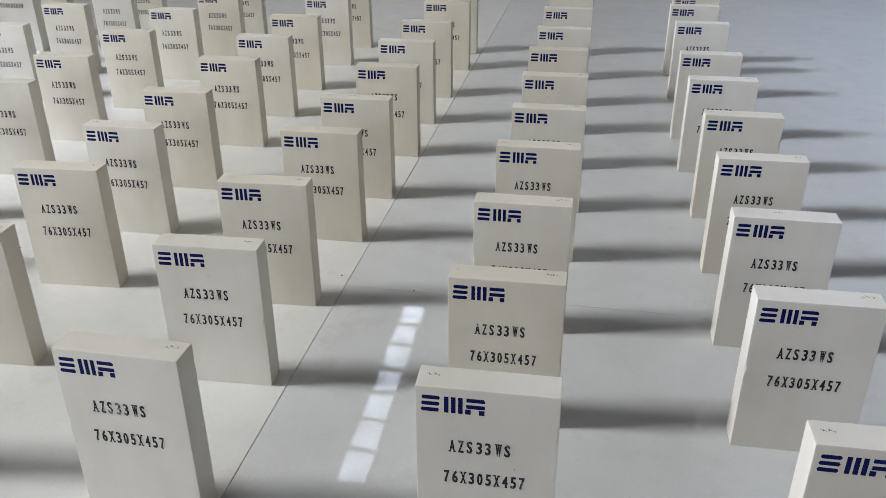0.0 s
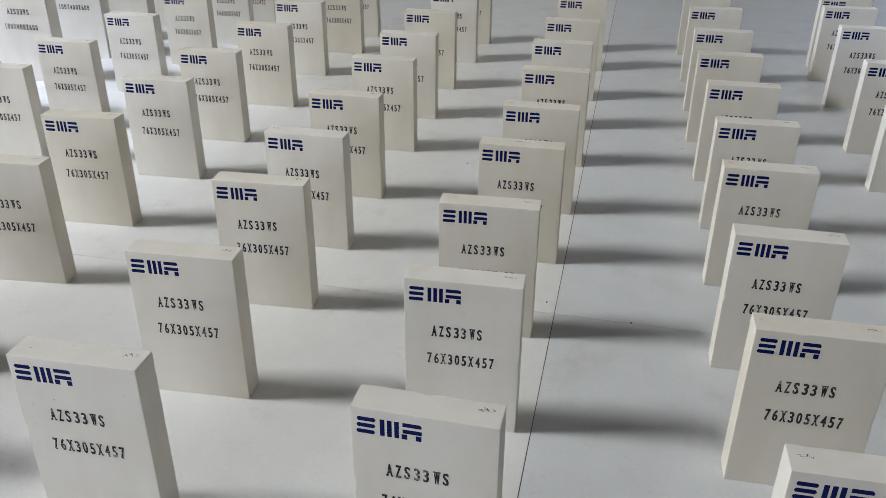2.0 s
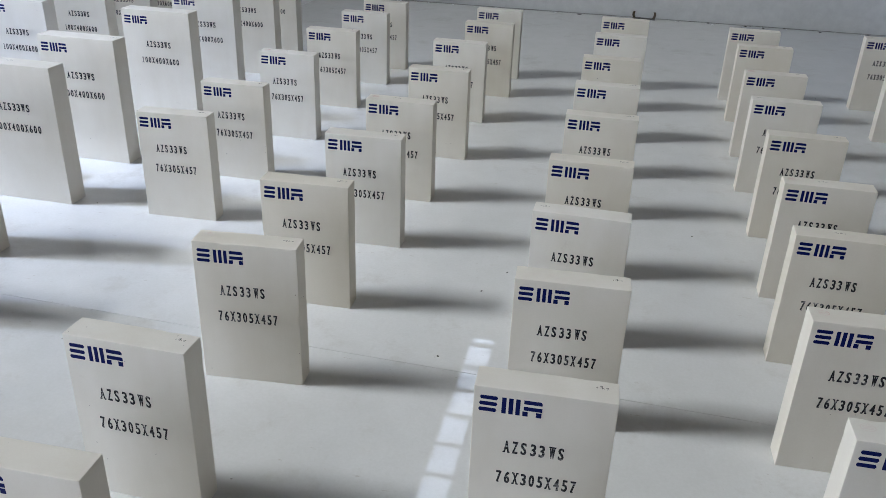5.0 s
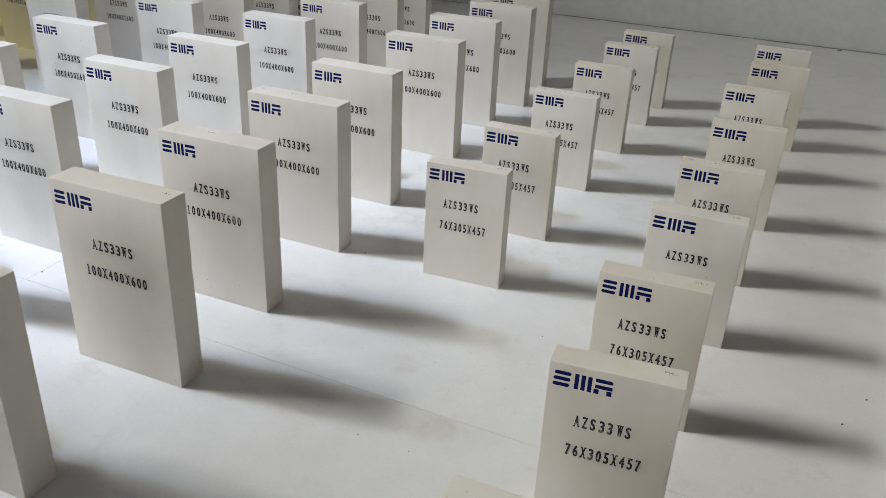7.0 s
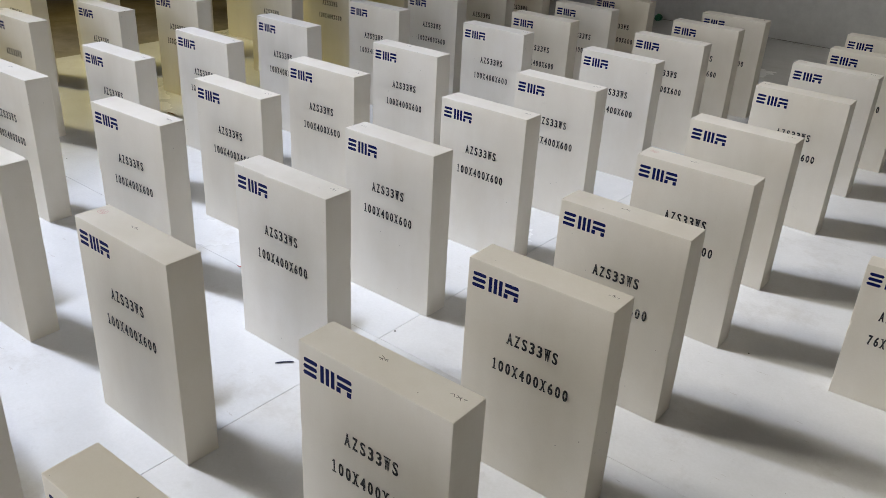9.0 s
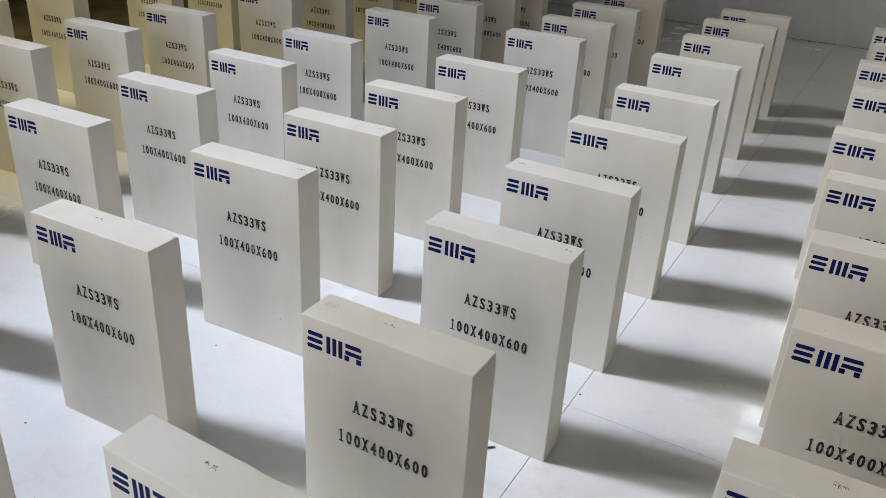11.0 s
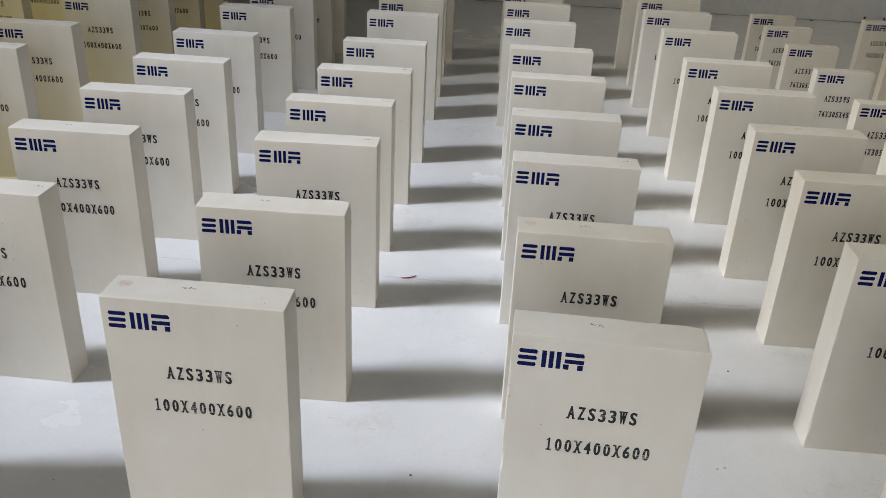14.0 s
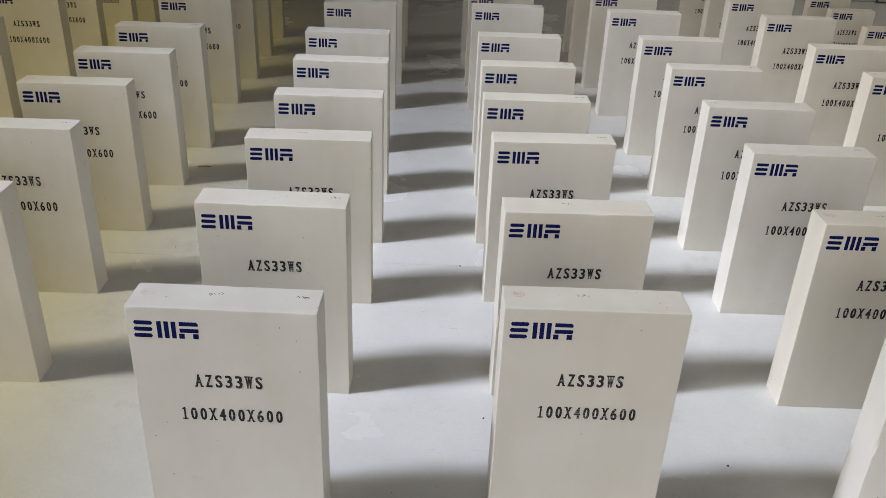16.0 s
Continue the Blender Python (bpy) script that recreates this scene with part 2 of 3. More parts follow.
def unseen_west_wall():
    """Unseen wall; its two high window openings are cut to shape the light pools."""
    bm = bmesh.new()
    box(bm, -12.9, -9.6, -0.2, -12.7, 28.0, 5.5)
    box(bm, -12.9, -9.6, 5.5, -12.7, -2.6, 8.2)
    box(bm, -12.9, -2.6, 7.85, -12.7, -1.7, 8.2)
    box(bm, -12.9, -0.75, 6.70, -12.7, 28.0, 8.2)
    box(bm, -12.9, 0.9, 5.5, -12.7, 28.0, 6.70)
    box(bm, -12.9, -9.6, 8.2, -12.7, 28.0, 9.2)
    box(bm, -12.9, -9.6, 9.2, -12.7, -3.9, 11.9)
    box(bm, -12.9, -0.7, 9.2, -12.7, 28.0, 11.9)
    box(bm, -12.9, -9.6, 11.9, -12.7, 28.0, 14.0)
    return tagged(mesh_object("wall_west", bm, WARM_SHELL), "unseen hall wall, two high window openings cut to shape the light", "wall", kind="structure")


unseen_west_wall()


# Unseen yellow filter, added to dim and warm the light on the western rows.
def warm_tint_glass():
    m, t, b = nodes_of("warm_light_tint")
    clear = t.nodes.new("ShaderNodeBsdfTransparent")
    geo = t.nodes.new("ShaderNodeNewGeometry")
    t.links.new(ramp(t, noise_node(t, geo.outputs["Position"], 2.0, 4.0), (0.3, (0.46, 0.40, 0.12)), (0.7, (0.56, 0.49, 0.17))), clear.inputs[0])
    t.links.new(clear.outputs[0], t.nodes["Material Output"].inputs[0])
    return m


tagged(slab("window_lower_pane", -12.81, -2.595, 5.505, -12.80, 0.895, 6.70, warm_tint_glass()), "unseen tinted pane added to warm the light in the west", "window", kind="structure")
# Unseen south wall, added close behind the camera around the rear fill lamp.
tagged(slab("wall_south_upper", -12.7, -6.2, 3.3, 16.0, -6.0, 13.5, WARM_SHELL), "unseen wall over the opening added for rear fill light", "wall", kind="structure")
tagged(slab("wall_south_left", -12.7, -6.2, -0.2, -6.8, -6.0, 3.3, WARM_SHELL), "unseen wall beside the opening added for rear fill light", "wall", kind="structure")
tagged(slab("wall_south_right", -2.2, -6.2, -0.2, 16.0, -6.0, 3.3, WARM_SHELL), "unseen wall beside the opening added for rear fill light", "wall", kind="structure")


def roof():
    """Sheet roof, one skylight strip crossed by purlins, one opening added for overhead fill."""
    bm = bmesh.new()
    box(bm, -12.9, -9.6, 13.5, -4.22, 28.2, 13.7)
    box(bm, -3.48, -9.6, 13.5, 3.6, 28.2, 13.7)
    box(bm, 4.6, -9.6, 13.5, 16.2, 28.2, 13.7)
    box(bm, 3.6, -9.6, 13.5, 4.6, -9.0, 13.7)
    box(bm, 3.6, 5.0, 13.5, 4.6, 28.2, 13.7)
    for y0, y1 in ((-9.6, 13.4), (26.3, 28.2)):
        box(bm, -4.22, y0, 13.5, -3.48, y1, 13.7)
    y = 14.5
    while y < 26.0:
        for gap in (0.0, 0.085):
            box(bm, -4.22, y + gap, 13.40, -3.48, y + gap + 0.025, 13.5)
        y += 1.28
    return tagged(mesh_object("ceiling", bm, WARM_SHELL), "hall roof with a skylight strip, tinted warm for its bounced light", "ceiling", kind="structure")


roof()
SKYPANE = glowing("bright_sky_behind_skylight", (0.92, 0.96, 1.0), 4.2)
tagged(slab("window_skylight", -4.22, 13.4, 13.62, -3.48, 26.3, 13.64, SKYPANE), "bright translucent skylight strip in the roof", "skylight", kind="structure")


# ---- refractory blocks ----
def block_body(name, w, d, h, seed):
    rnd = random.Random(seed)
    bm = bmesh.new()
    box(bm, 0, 0, 0, w, d, h)
    bmesh.ops.bevel(bm, geom=bm.edges[:], offset=0.0014, segments=2, affect='EDGES', profile=0.5)
    for axis, size, n in ((0, w, 13), (1, d, 4), (2, h, 18)):
        for at in [0.0055, size - 0.0055] + [size * (k + rnd.uniform(-0.2, 0.2)) / n for k in range(1, n)]:
            co, no = [0, 0, 0], [0, 0, 0]
            co[axis], no[axis] = at, 1
            bmesh.ops.bisect_plane(bm, geom=bm.verts[:] + bm.edges[:] + bm.faces[:], plane_co=co, plane_no=no)
    for v in bm.verts:
        near = sum(min(v.co[i], (w, d, h)[i] - v.co[i]) < 0.0035 for i in range(3))
        if near >= 2 and v.co.z > 0.004:
            n = noise.noise(v.co * 38 + Vector((seed * 7.1, seed * 3.3, 0)))
            deep = max(0.0, n - 0.34) * 0.0045 + abs(noise.noise(v.co * 90 + Vector((seed, 0, 0)))) * 0.0004
            if near == 3:
                deep += rnd.random() * 0.0006
            pull = Vector([(1 if v.co[i] < (w, d, h)[i] / 2 else -1) if min(v.co[i], (w, d, h)[i] - v.co[i]) < 0.0035 else 0 for i in range(3)])
            v.co += pull * deep
    me = bpy.data.meshes.new(name)
    bm.to_mesh(me)
    bm.free()
    me.materials.append(CERAMIC)
    for p in me.polygons:
        p.use_smooth = False
    return me


GLYPHS = {}


def glyph(ch):
    """The outline triangles of one letter of the built-in font, fitted to a cell one wide and one high."""
    if ch in GLYPHS:
        return GLYPHS[ch]
    cu = bpy.data.curves.new("letter", 'FONT')
    cu.body, cu.size, cu.offset, cu.resolution_u = ch, 1.0, 0.018, 3
    ob = bpy.data.objects.new("letter", cu)
    me = bpy.data.meshes.new_from_object(ob)
    xs_, ys_ = [v.co.x for v in me.vertices], [v.co.y for v in me.vertices]
    x0, y0, sx, sy = min(xs_), min(ys_), max(xs_) - min(xs_), max(ys_) - min(ys_)
    pts = [((v.co.x - x0) / sx, (v.co.y - y0) / sy) for v in me.vertices]
    faces = [tuple(p.vertices) for p in me.polygons]
    bpy.data.objects.remove(ob)
    bpy.data.meshes.remove(me)
    bpy.data.curves.remove(cu)
    GLYPHS[ch] = (pts, faces)
    return GLYPHS[ch]


# slab serifs: centre along the cell and foot (0) or head (1)
SERIFS = {"A": ((0.08, 0), (0.92, 0)), "X": ((0.1, 0), (0.9, 0), (0.1, 1), (0.9, 1)), "W": ((0.1, 1), (0.5, 1), (0.9, 1)),
          "4": ((0.72, 0),), "7": ((0.38, 0),)}


def lettering(text, x0, x1, base, cap, space=0.0):
    """One stencilled line; space is the wider gap left before a W."""
    bm = bmesh.new()
    pitch = (x1 - x0 - space + 0.0048) / len(text)
    wide = pitch - 0.0048
    for i, ch in enumerate(text):
        gx = x0 + i * pitch + (space if i >= text.find("W") > 0 else space * 0.35 if i > 2 else 0.0)
        if ch == "1":
            m = gx + wide * 0.5
            bar(bm, [(m - wide * .13, base), (m + wide * .13, base), (m + wide * .13, base + cap), (m - wide * .13, base + cap)], 0.0, 0.0003)
            bar(bm, [(m - wide * .36, base + cap * .78), (m - wide * .12, base + cap * .84), (m - wide * .12, base + cap), (m - wide * .2, base + cap * .9), (m - wide * .36, base + cap * .87)], 0.0, 0.0003)
            bar(bm, [(m - wide * .36, base), (m + wide * .36, base), (m + wide * .36, base + 0.0034), (m - wide * .36, base + 0.0034)], 0.0, 0.0004)
            continue
        pts, faces = glyph(ch)
        for shift, y in ((0.0, -0.0003), (0.05 * wide, -0.00045), (0.10 * wide, -0.0006)):
            vs = [bm.verts.new((gx + px * wide * 0.82 + shift, y, base + py * cap)) for px, py in pts]
            for f in faces:
                bm.faces.new([vs[k] for k in f])
        for cx, top in SERIFS.get(ch, ()):
            half = 0.19 * wide
            z0 = base + (cap - 0.0032 if top else 0.0)
            bar(bm, [(gx + cx * wide * 0.9 - half, z0), (gx + cx * wide * 0.9 + half, z0), (gx + cx * wide * 0.9 + half, z0 + 0.0032), (gx + cx * wide * 0.9 - half, z0 + 0.0032)], 0.0, 0.0004)
    bmesh.ops.recalc_face_normals(bm, faces=bm.faces[:])
    return bm


def emblem(x0, top, wide, high):
    """Three plain blue devices side by side: stacked bars, uprights, and a hood on two feet."""
    bm = bmesh.new()
    u, v, s = wide / 3.35, high, high * 0.235
    z0, z1 = top - high, top
    for k, (a, b) in enumerate(((0.05, 1.0), (0.02, 0.98), (0.0, 0.95))):
        zc = z1 - s * 0.5 - k * (v - s) / 2
        bar(bm, [(x0 + a * u + s * .3, zc - s * .5), (x0 + b * u - s * .3, zc - s * .5), (x0 + b * u, zc), (x0 + b * u - s * .3, zc + s * .5), (x0 + a * u + s * .3, zc + s * .5), (x0 + a * u, zc)], 0)
    a = x0 + 1.2 * u
    for g, half in ((0.0, 1.0), (0.475 - s / u / 2, 1.0), (0.95 - s / u, 1.0)):
        bar(bm, [(a + g * u, z0 + v * (1 - half) / 2), (a + g * u + s, z0 + v * (1 - half) / 2), (a + g * u + s, z1 - v * (1 - half) / 2), (a + g * u, z1 - v * (1 - half) / 2)], 0)
    c = x0 + 2.28 * u
    bar(bm, [(c + .05 * u, z1 - s), (c + .98 * u, z1 - s), (c + u, z1 - s * .5), (c + .92 * u, z1), (c + .05 * u, z1)], 0)
    bar(bm, [(c + .05 * u, z1 - v * .4 - s), (c + u, z1 - v * .4 - s), (c + u, z1 - v * .4), (c + .05 * u, z1 - v * .4)], 0)
    for g in (0.0, 0.7):
        bar(bm, [(c + g * u, z0), (c + (g + .28) * u, z0), (c + (g + .28) * u, z1 - v * .7), (c + g * u, z1 - v * .7)], 0)
    bmesh.ops.recalc_face_normals(bm, faces=bm.faces[:])
    return bm


def scrawl(cx, cy, z, seed, size=0.0085):
    """A few short pencil strokes on the top face."""
    rnd = random.Random(seed)
    bm = bmesh.new()
    for k in range(5):
        p = Vector((cx + (k - 2) * size * 0.62, cy + rnd.uniform(-0.3, 0.3) * size, z + 0.0005))
        ang = rnd.uniform(0.6, 2.6)
        for _ in range(2):
            q = p + Vector((math.cos(ang), math.sin(ang), 0)) * size * rnd.uniform(0.5, 1.1)
            n = Vector((-math.sin(ang), math.cos(ang), 0)) * 0.0005
            bm.faces.new([bm.verts.new(p - n), bm.verts.new(q - n), bm.verts.new(q + n), bm.verts.new(p + n)])
            p, ang = q, ang + rnd.uniform(1.2, 2.6)
    return bm


def stamp(cx, cy, z, r=0.013):
    """A faint oval works stamp: a ring with bars across it."""
    bm = bmesh.new()
    n = 22
    for k in range(n):
        a, b = 2 * math.pi * k / n, 2 * math.pi * (k + 1) / n
        bm.faces.new([bm.verts.new((cx + math.cos(g) * r * s * 1.25, cy + math.sin(g) * r * s, z + 0.0005)) for g, s in ((a, 1), (b, 1), (b, 0.86), (a, 0.86))])
    for k in (-0.35, 0.0, 0.35):
        bm.faces.new([bm.verts.new((cx + x * r, cy + (k + y) * r, z + 0.0005)) for x, y in ((-.8, -.1), (.8, -.1), (.8, .1), (-.8, .1))])
    return bm


def make_block(size, seed, marks):
    w, d, h = (0.305, 0.076, 0.457) if size == "small" else (0.400, 0.100, 0.600)
    ob = new("refractory_block", block_body(size + "_block_body", w, d, h, seed))
    if size == "small":
        tagged(ob, "small cream-white refractory block standing upright on the floor", "block", "small blocks in rows")
        part("emblem", emblem(0.0115, h - 0.022, 0.140, 0.041), BLUE, ob, "dark blue emblem of plain bars")
        part("grade_lettering", lettering("AZS33WS", 0.073, 0.206, 0.2895, 0.033, 0.006), BLACK, ob, "black stencilled grade lettering")
        part("size_lettering", lettering("76X305X457", 0.061, 0.240, 0.2035, 0.033), BLACK, ob, "black stencilled size lettering")
    else:
        tagged(ob, "large cream-white refractory block standing upright on the floor", "block", "large blocks in rows")
        part("emblem", emblem(0.0135, h - 0.033, 0.140, 0.041), BLUE, ob, "dark blue emblem of plain bars")
        part("grade_lettering", lettering("AZS33WS", 0.131, 0.278, 0.403, 0.033), BLACK, ob, "black stencilled grade lettering")
        part("size_lettering", lettering("100X400X600", 0.092, 0.317, 0.3135, 0.033), BLACK, ob, "black stencilled size lettering")
    if "right" in marks:
        part("pencil_note", scrawl(w - 0.036, d * 0.62, h, seed), PENCIL, ob, "scribbled pencil weight note")
    if "left" in marks:
        part("pencil_note", scrawl(0.034, d * 0.55, h, seed + 9), PENCIL, ob, "scribbled pencil weight note")
    if "middle" in marks:
        part("pencil_note", scrawl(w * 0.44, d * 0.6, h, seed + 5, 0.009), PENCIL, ob, "scribbled pencil weight note")
    if "stamp" in marks:
        part("works_stamp", stamp(0.032, d * 0.62, h), STAMP, ob, "faded red oval stamp")
    return ob


MARKS = (("right",), ("right", "stamp"), ("left",), ("right",), ("middle", "stamp"), ("right",), ("middle",), ("middle", "right"), ("right", "middle", "stamp"))
PROTOTYPES = {}
count = [0]


def stand_row(size, places):
    """One file of blocks, from the front to the back; a fourth number picks the marks on the top face."""
    for x, y, turn, *kind in places:
        k = kind[0] if kind else (count[0] * 5 + count[0] // 6) % 6
        count[0] += 1
        m = pose(x, y, 0, 0, 0, turn)
        if (size, k) in PROTOTYPES:
            copy_thing(PROTOTYPES[size, k], m)
        else:
            PROTOTYPES[size, k] = make_block(size, 3 + 2 * k, MARKS[k])
            PROTOTYPES[size, k].matrix_basis = m


small_block, large_block = "small", "large"
stand_row(small_block, [(1.641, -1.069, -0.0, 2), (1.627, -0.525, -0.2, 0), (1.643, -0.030, -0.5), (1.663, 0.467, -0.1), (1.675, 0.967, -0.8), (1.668, 1.502, -0.2), (1.673, 1.991, -0.3), (1.714, 2.747, 0.0), (1.727, 3.288, 0.0), (1.769, 3.602, -0.0)])
stand_row(small_block, [(0.858, -1.002, -0.0, 2), (0.855, -0.528, -0.0, 1), (0.860, -0.033, -0.5, 0), (0.878, 0.481, 0.0), (0.895, 0.951, -0.3), (0.901, 1.461, -0.1), (0.896, 1.978, -0.0), (0.911, 2.491, -0.0), (0.920, 3.083, -0.0), (0.928, 3.746, 0.0)])
stand_row(small_block, [(0.022, -0.989, -1.8, 0), (0.005, -0.467, 1.3, 1), (0.000, -0.000, 1.9, 1), (0.038, 0.526, -0.2), (0.065, 0.971, -0.0), (0.080, 1.519, -0.0), (0.072, 2.043, -0.0), (0.091, 2.563, -0.0), (0.116, 3.218, -0.0), (0.109, 3.695, -0.0)])
stand_row(small_block, [(-0.761, -0.974, 0.5, 0), (-0.763, -0.484, 2.0, 3), (-0.747, 0.015, 2.6), (-0.756, 0.476, -1.4), (-0.755, 0.957, -0.0), (-0.745, 1.537, -0.0), (-0.744, 2.049, -0.0), (-0.745, 2.607, -0.0), (-0.715, 3.224, -0.0), (-0.700, 3.748, -0.0)])
stand_row(small_block, [(-1.692, -0.958, 1.0, 2), (-1.710, -0.535, -1.1, 3), (-1.662, -0.017, 4.9), (-1.668, 0.468, 2.0), (-1.626, 0.984, 1.2), (-1.615, 1.482, -0.0), (-1.574, 2.070, -0.0), (-1.597, 2.710, -0.0), (-1.526, 3.288, -0.0), (-1.537, 3.759, -0.0)])
stand_row(small_block, [(-2.442, 1.005, 3.0), (-2.410, 1.502, -0.0), (-2.402, 2.130, -0.0), (-2.374, 2.751, -0.0), (-2.351, 3.322, -0.0), (-2.333, 3.743, -0.0)])
stand_row(large_block, [(-3.218, -1.075, -0.3, 6), (-3.203, -0.541, -0.5, 7), (-3.169, -0.002, 0.1, 3), (-3.193, 0.479, -0.2), (-3.208, 1.003, -0.5), (-3.241, 1.523, -0.9), (-3.233, 2.221, -0.4), (-3.251, 2.794, -0.0), (-3.213, 3.306, -0.0), (-3.247, 3.782, -0.0)])
stand_row(large_block, [(-4.072, -1.019, -2.8, 6), (-4.058, -0.523, -1.1), (-4.069, 0.005, -0.8), (-4.070, 0.491, -0.9), (-4.071, 1.037, -0.5), (-4.076, 1.576, -0.1), (-4.113, 2.227, -0.5), (-4.107, 2.797, -0.0), (-4.120, 3.329, -0.0), (-4.104, 3.736, -0.0)])
stand_row(large_block, [(-4.949, -0.996, -0.9, 4), (-4.911, -0.505, 0.5, 6), (-4.905, 0.040, 1.3), (-4.913, 0.498, -0.3), (-4.895, 0.981, 0.3), (-4.883, 1.527, -0.0), (-4.881, 2.260, -0.0), (-4.883, 2.747, -0.0), (-4.896, 3.267, -0.0), (-4.871, 3.746, 0.0)])
stand_row(large_block, [(-5.740, -1.028, -1.8, 8), (-5.730, -0.502, -1.6, 3), (-5.700, 0.002, 0.4), (-5.688, 0.474, 0.3), (-5.693, 0.973, -1.1), (-5.714, 1.506, -1.4), (-5.708, 2.214, -0.0), (-5.691, 2.747, 0.0), (-5.686, 3.288, 0.0), (-5.681, 3.746, 0.0)])
stand_row(large_block, [(-6.641, -0.494, -0.0), (-6.654, 0.024, -0.0), (-6.640, 0.518, 0.6), (-6.614, 0.991, 0.7), (-6.609, 1.486, 0.5), (-6.624, 2.226, -0.0), (-6.612, 2.753, -0.0), (-6.627, 3.345, -0.0), (-6.628, 3.889, -0.0)])
stand_row(large_block, [(-7.580, 1.020, 0.0), (-7.580, 1.510, 0.0), (-7.580, 2.240, 0.0), (-7.580, 2.780, 0.0), (-7.580, 3.400, 0.0), (-7.580, 3.880, 0.0)])


# ---- small things on the floor ----
def thread(points, radius, material, label, category, name):
    bm = bmesh.new()
    rings = []
    n = len(points)
    for i, p in enumerate(points):
        p = Vector(p)
        d = (Vector(points[min(i + 1, n - 1)]) - Vector(points[max(i - 1, 0)])).normalized()
        side = d.cross(Vector((0, 0, 1))).normalized()
        r = radius * (0.6 if i in (0, n - 1) else 1.0)
        rings.append([bm.verts.new(p + side * math.cos(a) * r + Vector((0, 0, 1)) * math.sin(a) * r * 0.6) for a in [k * math.pi / 3 for k in range(6)]])
    for a, b in zip(rings, rings[1:]):
        for k in range(6):
            bm.faces.new((a[k], a[(k + 1) % 6], b[(k + 1) % 6], b[k]))
    bm.faces.new(rings[0][::-1])
    bm.faces.new(rings[-1])
    return tagged(mesh_object(name, bm, material), label, category)


def arc(x, y, length, turn, bend, z):
    out = []
    for k in range(9):
        s = (k / 8 - 0.5) * length
        c = bend * (1 - (2 * k / 8 - 1) ** 2)
        out.append((x + s * math.cos(turn) - c * math.sin(turn), y + s * math.sin(turn) + c * math.cos(turn), z))
    return out


RED = mottled("red_plastic_strip", (0.28, 0.02, 0.025), (0.4, 0.035, 0.04), 9.0, 0.5)
NAVY = mottled("dark_plastic_strip", (0.012, 0.014, 0.05), (0.03, 0.03, 0.08), 9.0, 0.5)
RUST = mottled("rust_red_wood", (0.16, 0.05, 0.03), (0.25, 0.09, 0.06), 9.0, 0.7)
GREEN = mottled("green_plastic", (0.01, 0.10, 0.05), (0.02, 0.2, 0.10), 9.0, 0.4)
thread(arc(-3.825, -0.04, 0.06, 0.85, 0.004, 0.003), 0.0032, NAVY, "dark blue curved plastic offcut lying on the floor", "offcut", "plastic_strip")
thread(arc(-4.415, 0.295, 0.062, 0.45, -0.007, 0.003), 0.003, RED, "red curved plastic offcut lying on the floor", "offcut", "plastic_strip")
thread(arc(-6.18, 1.23, 0.06, 0.05, 0.003, 0.003), 0.003, RUST, "rust-red splinter lying on the floor", "splinter", "splinter")


def crumb(x, y, size, seed):
    rnd = random.Random(seed)
    bm = bmesh.new()
    bmesh.ops.create_icosphere(bm, subdivisions=1, radius=size)
    for v in bm.verts:
        v.co *= rnd.uniform(0.6, 1.25)
        v.co.z = max(v.co.z * 0.6 + size * 0.35, 0.0)
    ob = mesh_object("grit_crumb", bm, JOINT)
    ob.location = (x, y, 0.0)
    return tagged(ob, "small dark crumb of grit on the white floor", "grit", "grit on the floor")


rnd = random.Random(21)
for k in range(46):
    crumb(rnd.uniform(-6.4, 2.6), rnd.uniform(-1.0, 4.6), rnd.choice((0.0022, 0.003, 0.0042)), k)


for k, (x, y) in enumerate(((-4.29, -0.79), (-4.98, 0.30), (-0.94, 0.73), (-0.87, 0.90), (-1.0, 0.27), (-3.69, 0.34))):
    crumb(x, y, 0.0042, 60 + k)


# ---- foot of the partition wall ----
BROWN = mottled("rusty_brown_steel", (0.07, 0.05, 0.035), (0.15, 0.11, 0.08), 7.0, 0.75)


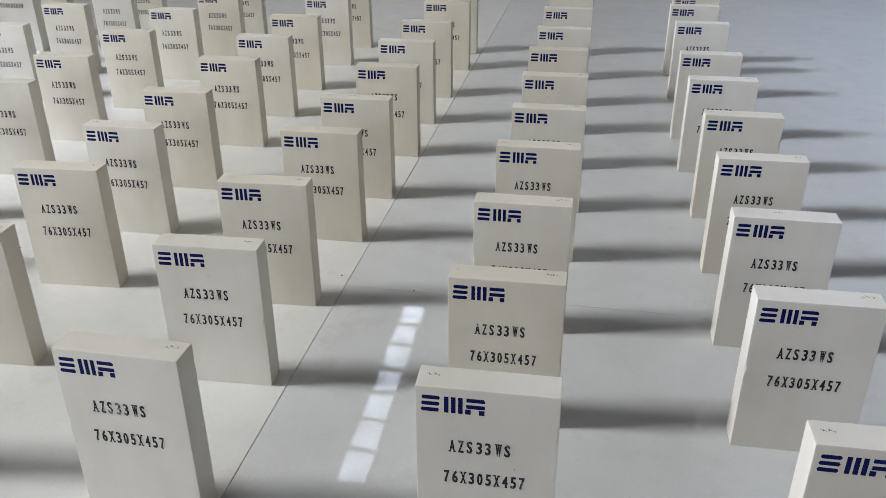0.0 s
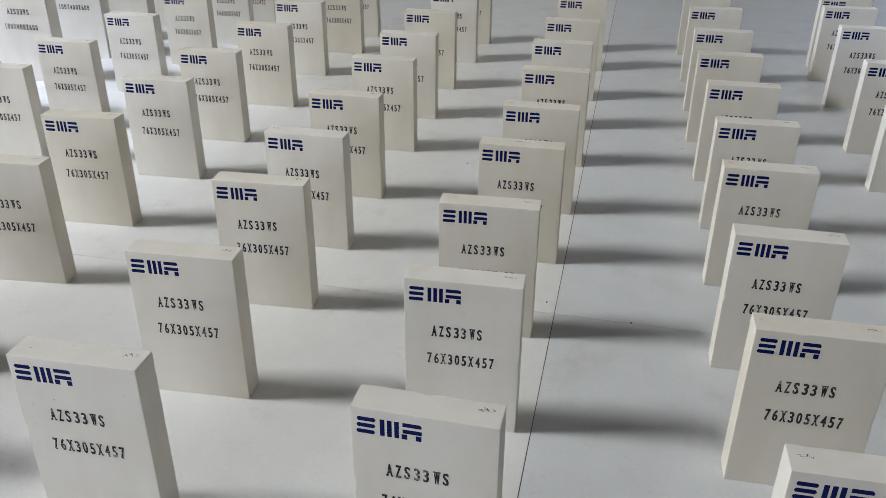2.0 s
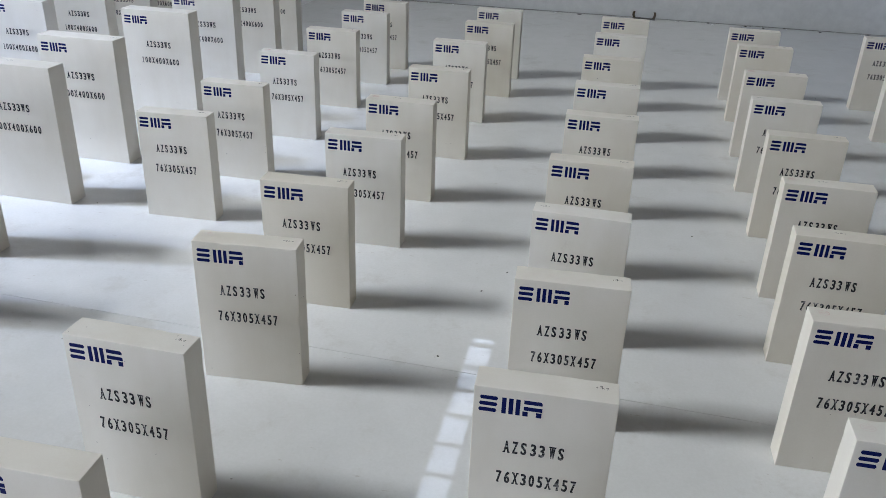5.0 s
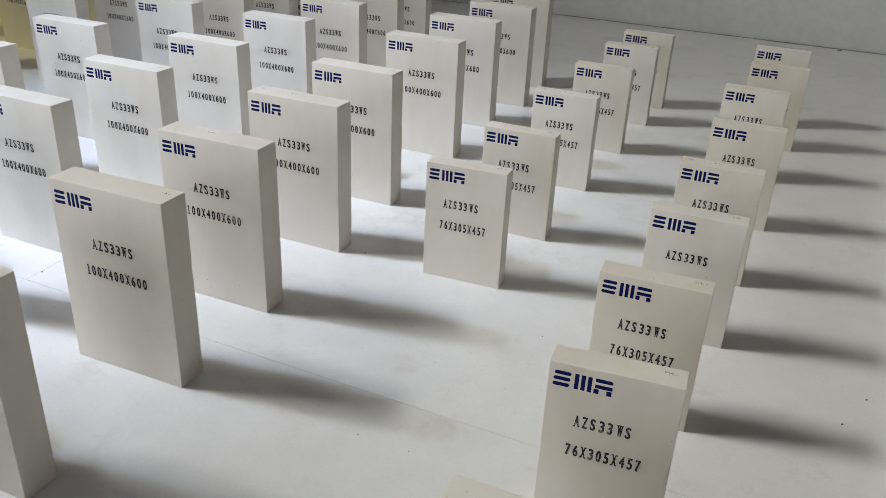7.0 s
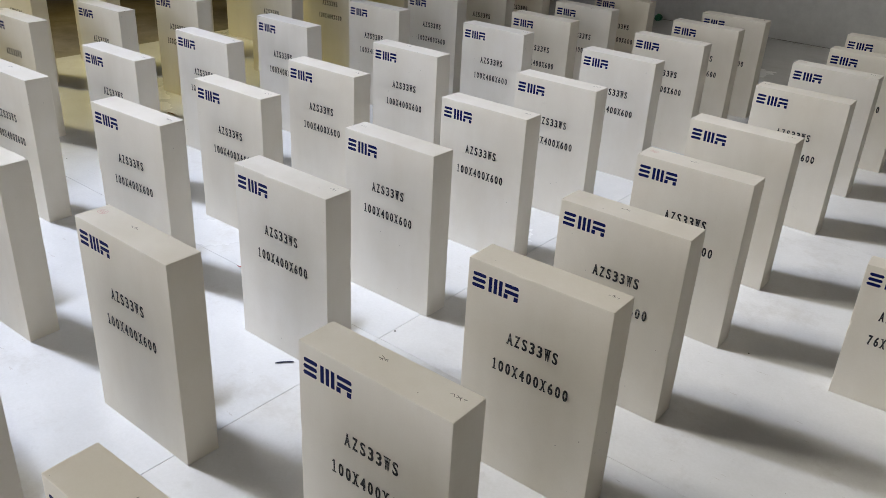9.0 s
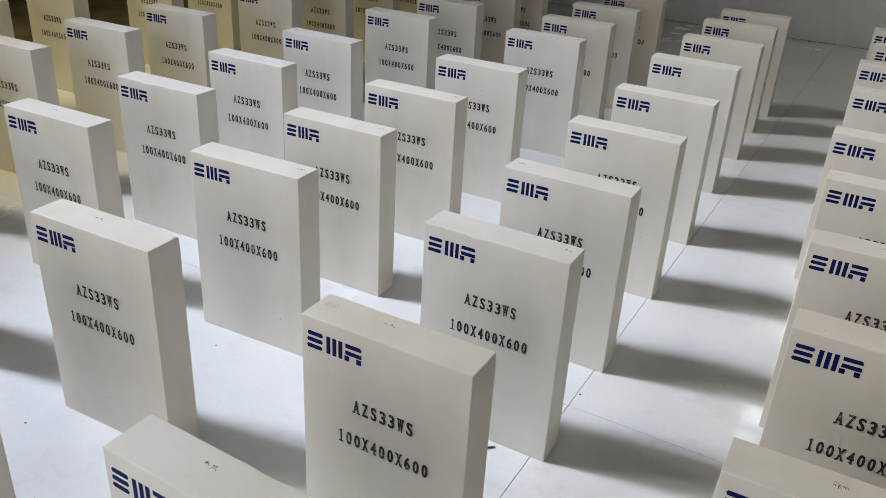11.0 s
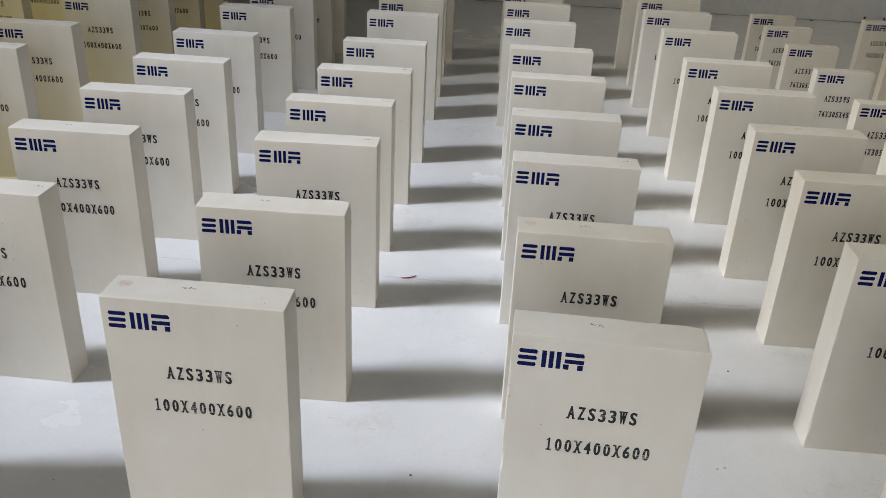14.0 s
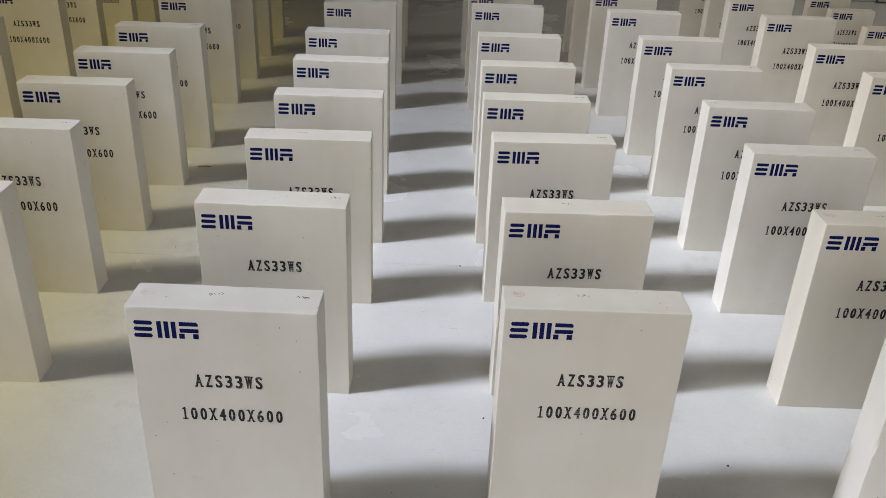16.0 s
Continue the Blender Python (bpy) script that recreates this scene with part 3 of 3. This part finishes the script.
def anchor(x, y):
    """Two bent rusty hooks at the wall; a low dark bar stands in for the slot."""
    thing = tagged(new("wall_anchor"), "two rusty bent hooks at the wall's foot with a dark slot between", "anchor")
    thing.location = (x, y, 0)
    bm = bmesh.new()
    box(bm, -0.105, -0.022, 0.0, 0.105, 0.022, 0.012)
    bmesh.ops.bevel(bm, geom=bm.edges[:], offset=0.004, segments=2, affect='EDGES', profile=0.5)
    part("plate", bm, DARK, thing, "dark bar standing in for the slot between the hooks")
    for side in (-1, 1):
        bm = bmesh.new()
        rings = []
        for k in range(7):
            a = k / 6
            c = Vector((side * (0.085 + 0.014 * math.sin(a * 2.6)), 0.0, 0.008 + 0.062 * a))
            r = 0.014 * (1 - 0.3 * a)
            rings.append([bm.verts.new(c + Vector((math.cos(g) * r, math.sin(g) * r, 0))) for g in [q * math.pi / 4 for q in range(8)]])
        for p, q in zip(rings, rings[1:]):
            for k in range(8):
                bm.faces.new((p[k], p[(k + 1) % 8], q[(k + 1) % 8], q[k]))
        bm.faces.new(rings[0][::-1])
        bm.faces.new(rings[-1])
        part("hook", bm, BROWN, thing)
    return thing


anchor(-0.385, 6.33)


def crumpled_tape(x, y, r):
    rnd = random.Random(4)
    bm = bmesh.new()
    bmesh.ops.create_icosphere(bm, subdivisions=3, radius=r)
    for v in bm.verts:
        v.co *= 1.0 + 0.55 * noise.noise(v.co * 70)
        v.co.z = max(v.co.z + r * 0.75, 0.0)
    ob = mesh_object("crumpled_tape", bm, GREEN)
    ob.location = (x, y, 0.0)
    return tagged(ob, "crumpled ball of green packing tape by the wall", "tape")


crumpled_tape(-5.50, 6.30, 0.034)


def flake(x, y, size, seed):
    rnd = random.Random(seed)
    bm = bmesh.new()
    n = 6
    low = [bm.verts.new((math.cos(k * math.pi / 3) * size * rnd.uniform(.5, 1.2), math.sin(k * math.pi / 3) * size * rnd.uniform(.4, .8), 0)) for k in range(n)]
    top = [bm.verts.new((v.co.x * .8, v.co.y * .8, size * rnd.uniform(.2, .5))) for v in low]
    bm.faces.new(low[::-1])
    bm.faces.new(top)
    for k in range(n):
        bm.faces.new((low[k], low[(k + 1) % n], top[(k + 1) % n], top[k]))
    ob = mesh_object("paint_flake", bm, WALL if seed % 3 else DARK)
    ob.location = (x, y, 0.0)
    return tagged(ob, "small broken flake of wall plaster on the floor", "flake", "flakes along the wall")


for k in range(40):
    flake(rnd.uniform(-7.0, 3.6), 6.375 - abs(rnd.gauss(0, 0.03)), rnd.uniform(0.006, 0.02), k)
